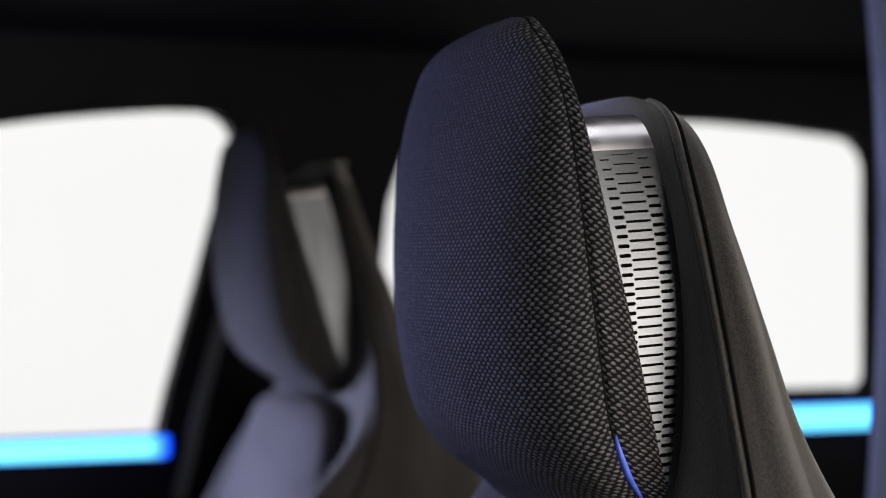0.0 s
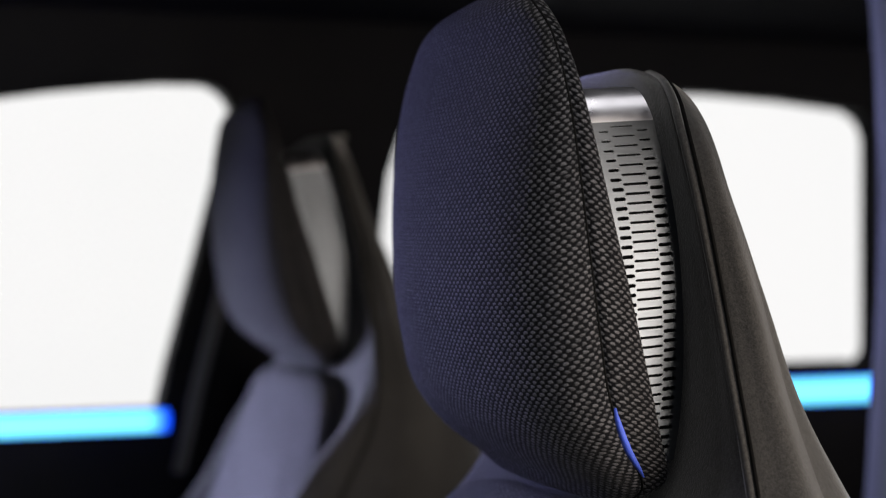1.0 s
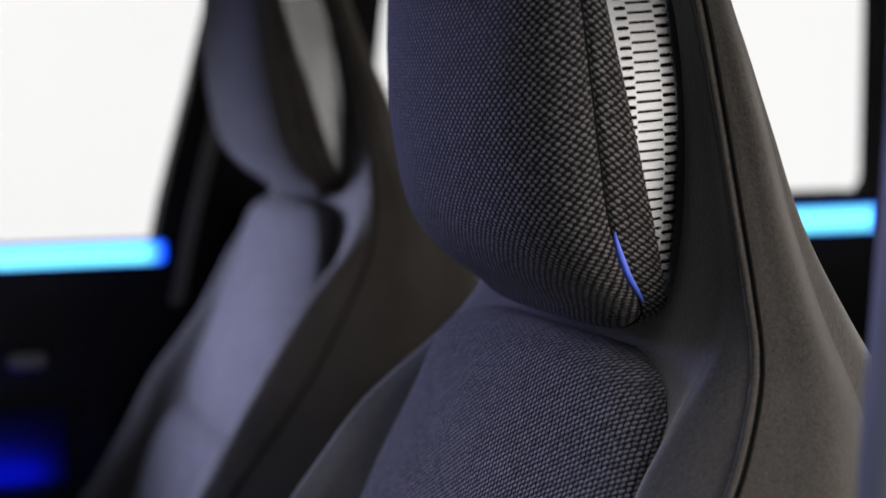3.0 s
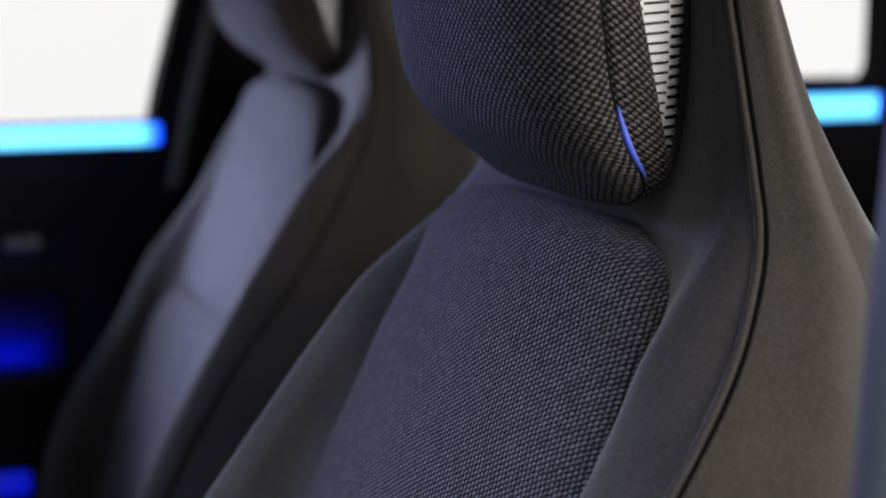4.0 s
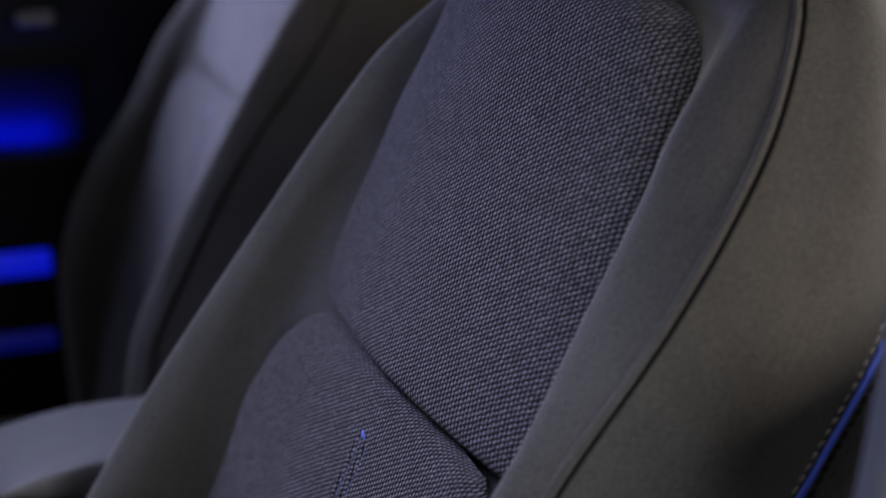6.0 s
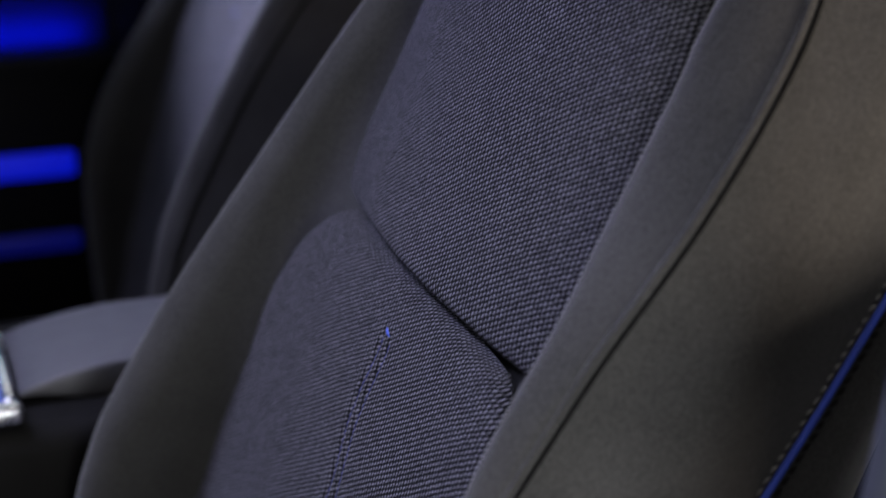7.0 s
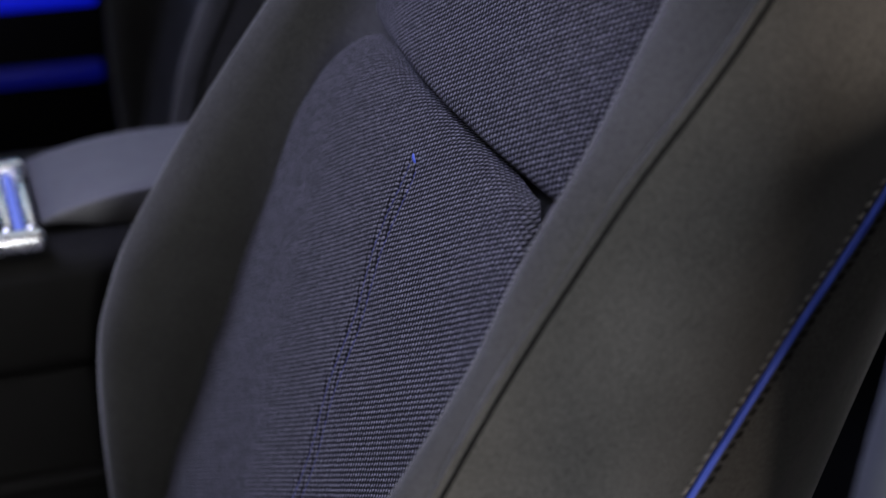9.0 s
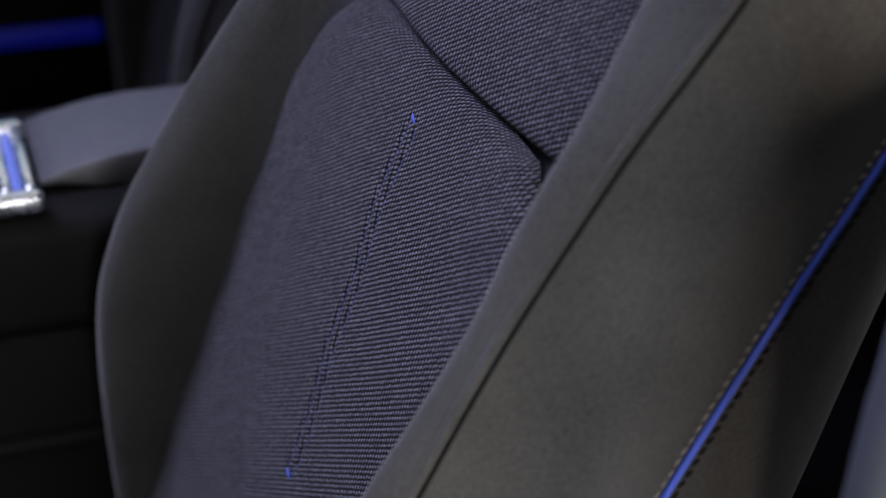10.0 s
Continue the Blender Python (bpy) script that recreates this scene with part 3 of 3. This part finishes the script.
def grille(seat):
    """The metal collar between pad and shell: a perforated band on each side and a smooth arch over the top."""
    collar = new("collar", None)
    collar.parent = seat
    tagged(collar, "brushed metal collar with punched slots")
    straight, rad = 0.1905, 0.022
    # smooth arch
    ang = np.linspace(0, np.pi / 2, 12)
    path = [(straight + rad * math.sin(x), -(ring_half - rad) - rad * math.cos(x)) for x in ang]
    path = path + [(a, -v) for a, v in path[::-1]]
    g = []
    for a, v in path:
        r, f = float(ring_rear(min(a, 0.2))), float(ring_front(a))
        g.append([on_ring(np.array(a), np.array(v), np.array(b)) for b in np.linspace(r, f, 8)])
    g = np.array(g)
    mesh_ob("arch", g.reshape(-1, 3), grid_faces(*g.shape[:2]), ARCH, collar, "smooth brushed metal arch")
    pitch = 0.0058
    for sign in (-1, 1):
        verts, faces = [], []

        def vert(a, q, deep=0.0):
            # q: distance in front of the rear edge
            verts.append(on_ring(np.array(a), np.array(sign * (ring_half - deep)), np.array(float(ring_rear(a)) + q)))
            return len(verts) - 1

        def cell(a0, a1, q0, q1, hole):
            edge = [(a0, q0), (a0, q0 + (q1 - q0) / 3), (a0, q0 + 2 * (q1 - q0) / 3), (a0, q1), ((a0 + a1) / 2, q1), (a1, q1), (a1, q0 + 2 * (q1 - q0) / 3), (a1, q0 + (q1 - q0) / 3), (a1, q0), ((a0 + a1) / 2, q0)]
            out = [vert(a, q) for a, q in edge]
            if hole is None:
                faces.append(tuple(out) if sign < 0 else tuple(out[::-1]))
                return
            h0, h1, r = hole
            am = (a0 + a1) / 2
            h0, h1 = h0 + r, h1 - r
            inner = [(am - 0.7 * r, h0 - 0.7 * r), (am - r, h0 + 0.0), (am - r, h1), (am - 0.7 * r, h1 + 0.7 * r), (am, h1 + r), (am + 0.7 * r, h1 + 0.7 * r), (am + r, h1), (am + r, h0), (am + 0.7 * r, h0 - 0.7 * r), (am, h0 - r)]
            i0 = [vert(a, q) for a, q in inner]
            i1 = [vert(a, q, 0.002) for a, q in inner]
            for j in range(10):
                k = (j + 1) % 10
                for f in ((out[j], out[k], i0[k], i0[j]), (i0[j], i0[k], i1[k], i1[j])):
                    faces.append(f if sign < 0 else f[::-1])

        rows = int((straight + 0.014) / pitch)
        for i in range(rows):
            for col, (q0, q1, shift) in enumerate(((0.0, 0.0137, 0.5), (0.0137, 0.0307, 0.0), (0.0307, 0.050, 0.5))):
                a1 = straight - (i + shift) * pitch
                thin = max(0.0, 1.0 - i / 6)
                a0 = a1 - pitch
                if i == 0 and shift:
                    cell(straight - shift * pitch, straight, q0, min(q1, float(ring_front(straight)) - float(ring_rear(straight))), None)
                wide = float(ring_front(a0)) - float(ring_rear(a0))
                hi = min(q1, wide)
                if hi - q0 < 0.0012:
                    continue
                s0, s1 = q0 + (0.0047, 0.0002, 0.0)[col], min(hi - 0.0002, q0 + 0.0078 if col == 2 else hi)
                if hi == wide:
                    s1 = min(s1, hi - 0.0026)
                cell(a0, a1, q0, hi, (s0 + 0.001 * thin, s1 - 0.001 * thin, (0.0008 if col == 1 else 0.00115) * (1 - 0.62 * thin)) if s1 - s0 > 0.0022 else None)
        plate = mesh_ob("slotted_plate", verts, faces, METAL, collar, "brushed metal plate with rows of slots", smooth=False)
        bm = bmesh.new()
        bm.from_mesh(plate.data)
        bmesh.ops.remove_doubles(bm, verts=bm.verts, dist=0.00002)
        bm.to_mesh(plate.data)
        bm.free()
        # rim along the pad, and the dark core behind the slots
        al = np.linspace(-0.012, straight, 40)
        mesh_ob("rim", *tube(on_ring(al, np.full(40, sign * (ring_half - 0.0002)), ring_front(al) - 0.0008), 0.0011, 6), METAL, collar)
        core = np.array([[on_ring(np.array(a), np.array(sign * (ring_half - 0.004)), np.array(float(ring_rear(a)) + 0.0015 + t * (float(ring_front(a)) - float(ring_rear(a)) - 0.0015))) for t in (0, 0.5, 1)] for a in np.linspace(-0.014, straight, 30)])
        mesh_ob("core", core.reshape(-1, 3), grid_faces(30, 3, flip=sign > 0), GROOVE, collar, "black core behind the slots")


def seat_base(seat, drop):
    """Seat cushion, plinth and rails under the backrest."""
    bm = rounded_box((0.50, 0.46, 0.13), (-0.36, 0, 0.20), 0.05, 4)
    part("seat_cushion", bm, KNIT, seat, "grey knitted seat cushion")
    for sign in (-1, 1):
        part("seat_bolster", rounded_box((0.50, 0.075, 0.16), (-0.35, sign * 0.255, 0.20), 0.035, 4), SUEDE, seat)
        part("rail", rounded_box((0.52, 0.04, 0.05 + drop), (-0.25, sign * 0.20, 0.025 - drop / 2), 0.008, 2), CONSOLE, seat, "dark metal floor rail")
    part("plinth", rounded_box((0.46, 0.42, 0.11), (-0.26, 0, 0.10), 0.02, 2), CONSOLE, seat)


build_seat(SEAT_AT, 18.0, -1, "dark grey suede and knit car seat with integrated headrest")
build_seat(SEAT_AT + Vector((0.099, 0.954, 0.011)), 14.5, 1, "dark suede and knit car seat, set more upright, beside the door")


# ---- the car's cabin ----
def cabin():
    tagged(slab("ground", [(-12, -12), (12, -12), (12, 12), (-12, 12)], "z", -0.35, -0.30, FLOOR, bevel=0), "dark grey studio floor", "floor", kind="structure")
    tagged(slab("floor", [(-1.5, 0.60), (2.6, 0.60), (2.6, 2.38), (-1.5, 2.38)], "z", -0.14, -0.08, PANEL, bevel=0), "black carpeted car floor", "floor", kind="structure")
    tagged(slab("ceiling", [(0.10, 0.92), (2.6, 0.92), (2.6, 2.40), (0.07, 2.40)], "z", 1.46, 1.51, BLACK, bevel=0), "black fabric headliner", "ceiling", kind="structure")
    tagged(slab("wall_rear", [(0.55, -0.14), (2.40, -0.14), (2.40, 1.46), (0.55, 1.46)], "x", 2.6, 2.65, BLACK, bevel=0), "black rear bulkhead", "wall", kind="structure")
    tagged(slab("wall_front", [(0.6, -0.14), (2.34, -0.14), (2.34, 0.90), (0.6, 0.90)], "x", -1.5, -1.0, PANEL, bevel=0.02), "black dashboard bulkhead", "wall", kind="structure")

    def arc(cx, cz, r, a0, a1, n=8):
        return [(cx + r * math.cos(radians(a0 + (a1 - a0) * i / n)), cz + r * math.sin(radians(a0 + (a1 - a0) * i / n))) for i in range(n + 1)]

    # far side: two window openings with rounded corners
    front_win = [(-0.30, 0.897), (0.492, 0.897), (0.505, 0.955), (0.553, 1.132), (0.592, 1.285)] + arc(0.552, 1.311, 0.052, 0, 85, 7) + [(0.500, 1.362), (0.424, 1.355), (0.347, 1.346), (0.271, 1.334), (0.05, 1.298), (-0.06, 1.24), (-0.28, 0.98)]
    rear_win = [(0.84, 0.937), (1.660, 0.937)] + arc(1.668, 0.962, 0.030, -75, 0, 4) + [(1.698, 1.29)] + arc(1.640, 1.300, 0.058, 0, 80, 7) + [(1.528, 1.368), (1.40, 1.374), (1.05, 1.374)] + arc(0.955, 1.269, 0.105, 90, 165, 7) + [(0.832, 1.233), (0.822, 1.15), (0.82, 1.05)]
    wall_with_holes("wall_far", (-1.5, 2.6, -0.14, 1.46), 2.34, 2.39, (front_win, rear_win), PANEL, "black door trim and pillars with two window openings")
    for k, win in enumerate((front_win, rear_win)):
        w = slab("window_%d" % (k + 1), win, "y", 2.365, 2.369, GLASS, bevel=0)
        w.visible_shadow = False
        tagged(w, "clear car side window", "window", kind="structure")
    # white studio wall beyond the car, glowing in place of light falling on it
    # its left end is cut short to keep light off the far headrest
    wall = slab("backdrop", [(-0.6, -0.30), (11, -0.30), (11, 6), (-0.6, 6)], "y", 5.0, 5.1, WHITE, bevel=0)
    tagged(wall, "white studio wall with its even light put in as glow", "backdrop", kind="structure")


def wall_with_holes(name, box, lo, hi, holes, material, label):
    x0, x1, z0, z1 = box
    bm = bmesh.new()
    loops = [[(x0, z0), (x1, z0), (x1, z1), (x0, z1)], *holes]
    edges = []
    for loop in loops:
        vs = [bm.verts.new((x, lo, z)) for x, z in loop]
        edges += [bm.edges.new((vs[i], vs[(i + 1) % len(vs)])) for i in range(len(vs))]
    bmesh.ops.triangle_fill(bm, use_beauty=True, use_dissolve=False, edges=edges)
    got = bmesh.ops.extrude_face_region(bm, geom=list(bm.faces))
    for v in got["geom"]:
        if isinstance(v, bmesh.types.BMVert):
            v.co.y += hi - lo
    bmesh.ops.recalc_face_normals(bm, faces=bm.faces)
    me = bpy.data.meshes.new(name)
    bm.to_mesh(me)
    bm.free()
    me.materials.append(material)
    return tagged(new(name, me), label, "wall", kind="structure")


cabin()


def light_bar(x0, x1, z0, z1, y, material, label):
    strip = new("light_strip")
    strip.location = ((x0 + x1) / 2, y, (z0 + z1) / 2)
    part("diffuser", rounded_box((x1 - x0, 0.02, z1 - z0), (0, 0, 0), 0.007, 3), material, strip)
    part("channel", rounded_box((x1 - x0 + 0.006, 0.012, z1 - z0 + 0.006), (0, 0.006, 0), 0.004, 2), PANEL, strip, "black channel behind the light guide")
    return tagged(strip, label, "light strip", "ambient light strips")


light_bar(-0.9, 0.504, 0.870, 0.902, 2.33, STRIP, "glowing cyan ambient strip along the door's belt line")
light_bar(0.80, 1.692, 0.872, 0.914, 2.33, STRIP, "glowing cyan ambient strip along the rear door's belt line")
light_bar(-0.6, 0.308, 0.386, 0.422, 2.33, STRIP_LOW, "dark blue glowing strip low on the door")
light_bar(-0.6, 0.308, 0.277, 0.304, 2.33, STRIP_DIM, "faint blue glowing strip low on the door")

door = bpy.data.objects["wall_far"]
pocket = part("door_pocket", rounded_box((0.99, 0.05, 0.02), (-0.11, 2.315, 0.554), 0.008, 3), PANEL, door, "dark door pocket lit deep blue")
part("back_panel", rounded_box((0.95, 0.012, 0.11), (-0.11, 2.336, 0.621), 0.005, 2), POCKET, pocket, "satin panel with blue light put into its colour")
lever = part("door_handle", rounded_box((0.052, 0.018, 0.022), (0.309, 2.315, 0.745), 0.008, 3), SATIN, door, "small satin metal inner door handle")
part("bezel", rounded_box((0.068, 0.012, 0.036), (0.309, 2.336, 0.745), 0.005, 2), PANEL, lever)

# edge trim of the window frame on the far door pillar
post = [(0.508, 0.81), (0.531, 0.912), (0.583, 1.12), (0.618, 1.29), (0.634, 1.29), (0.602, 1.12), (0.549, 0.912), (0.526, 0.81)]
tagged(slab("trim", post, "y", 2.325, 2.338, TRIM, bevel=0.003), "dark grey window frame trim on the door pillar", "trim", kind="structure")

# unseen wall added behind the near pillar to block the softbox low down
rear = [(0.51, -0.14), (2.6, -0.14), (2.6, 0.945), (1.2, 0.94), (0.75, 0.84), (0.51, 0.775)]
tagged(slab("softbox_blocker", rear, "y", 0.626, 0.686, PANEL, bevel=0.01), "unseen black wall added to block the softbox low down", "wall", kind="structure")

# unseen bar added higher up, to darken the top of the collar's reflection
rail = [(0.57, 1.160), (0.72, 1.16), (0.9, 1.13), (1.8, 1.12), (2.6, 1.10), (2.6, 1.46), (0.57, 1.46)]
tagged(slab("collar_blocker", rail, "y", 0.63, 0.70, BLACK, bevel=0.01), "unseen black bar added to shade the top of the collar", "trim", kind="structure")

# near door pillar
edge = smooth_line([(0.385, -0.14), (0.39, 0.45), (0.404, 0.657), (0.414, 0.734), (0.431, 0.86), (0.437, 0.98), (0.446, 1.11), (0.446, 1.19), (0.440, 1.26), (0.425, 1.38), (0.41, 1.46)], 4)
ring = np.array([[(x + 0.004, 0.565, z), (x - 0.004, 0.575, z), (x - 0.002, 0.595, z), (x + 0.006, 0.605, z), (x + 0.10, 0.62, z), (x + 0.12, 0.565, z)] for x, z in edge])
pillar = mesh_ob("pillar", ring.reshape(-1, 3), grid_faces(len(edge), 6, ring=True), GREY)
tagged(pillar, "blue-grey painted door pillar of the car body", "pillar", kind="structure")


# centre console with armrest
console = new("center_console")
console.location = (0.14, 1.44, -0.08)
tagged(console, "dark centre console with padded grey armrest and metal tray frame", "center console")
part("body", rounded_box((1.10, 0.255, 0.107), (0.02, 0.0225, 0.5115), 0.022, 4), CONSOLE, console)
part("side_panel", rounded_box((1.09, 0.225, 0.25), (0.02, 0.0225, 0.329), 0.007, 3), CONSOLE, console, "recessed lower side panel")
part("ledge", rounded_box((1.10, 0.255, 0.016), (0.02, 0.0225, 0.352), 0.007, 3), CONSOLE, console, "narrow ledge along the console")
part("plinth", rounded_box((1.05, 0.16, 0.21), (0.02, 0.0225, 0.105), 0.015, 3), CONSOLE, console)
sec = []
for x in np.linspace(0.0, 0.42, 26):
    t = x / 0.42
    top = 0.578 + 0.0205 * math.sin(min(1, t * 3.8) * math.pi / 2) ** 0.8
    low = top - 0.006 - 0.052 * math.sin(min(1, t * 2.6) * math.pi / 2)
    side = smooth_line([(-0.72, 0), (-0.90, 0.10), (-0.97, 0.45), (-0.96, 0.84), (-0.90, 0.965), (-0.6, 1.0), (0, 1.01), (0.6, 1.0), (0.90, 0.965), (0.96, 0.84), (0.97, 0.45), (0.90, 0.10), (0.72, 0)], 4)
    sec.append([(x, 0.012 + 0.070 * cy, low + (top - low) * cz) for cy, cz in side])
sec = np.array(sec)
nc = sec.shape[1]
mesh_ob("armrest", sec.reshape(-1, 3), grid_faces(26, nc, ring=True, flip=True) + [tuple(range(nc)), tuple(range(25 * nc, 26 * nc))[::-1]], LEATHER, console, "soft grey leather armrest")
for y in (-0.092, 0.060):
    part("frame_bar", rounded_box((0.32, 0.020, 0.016), (-0.161, y, 0.578), 0.005, 3), CHROME, console, "polished metal tray frame")
for x in (-0.010, -0.029, -0.30):
    part("frame_post", rounded_box((0.010, 0.14, 0.014), (x, -0.016, 0.580), 0.004, 3), CHROME, console, "polished metal cross bar")
# added bar, glowing in place of a blue reflection between the cross bars
part("reflection_bar", rounded_box((0.007, 0.126, 0.008), (-0.0195, -0.016, 0.577), 0.003, 2), REFLECTION, console, "glowing bar added for the blue reflection between the bars")
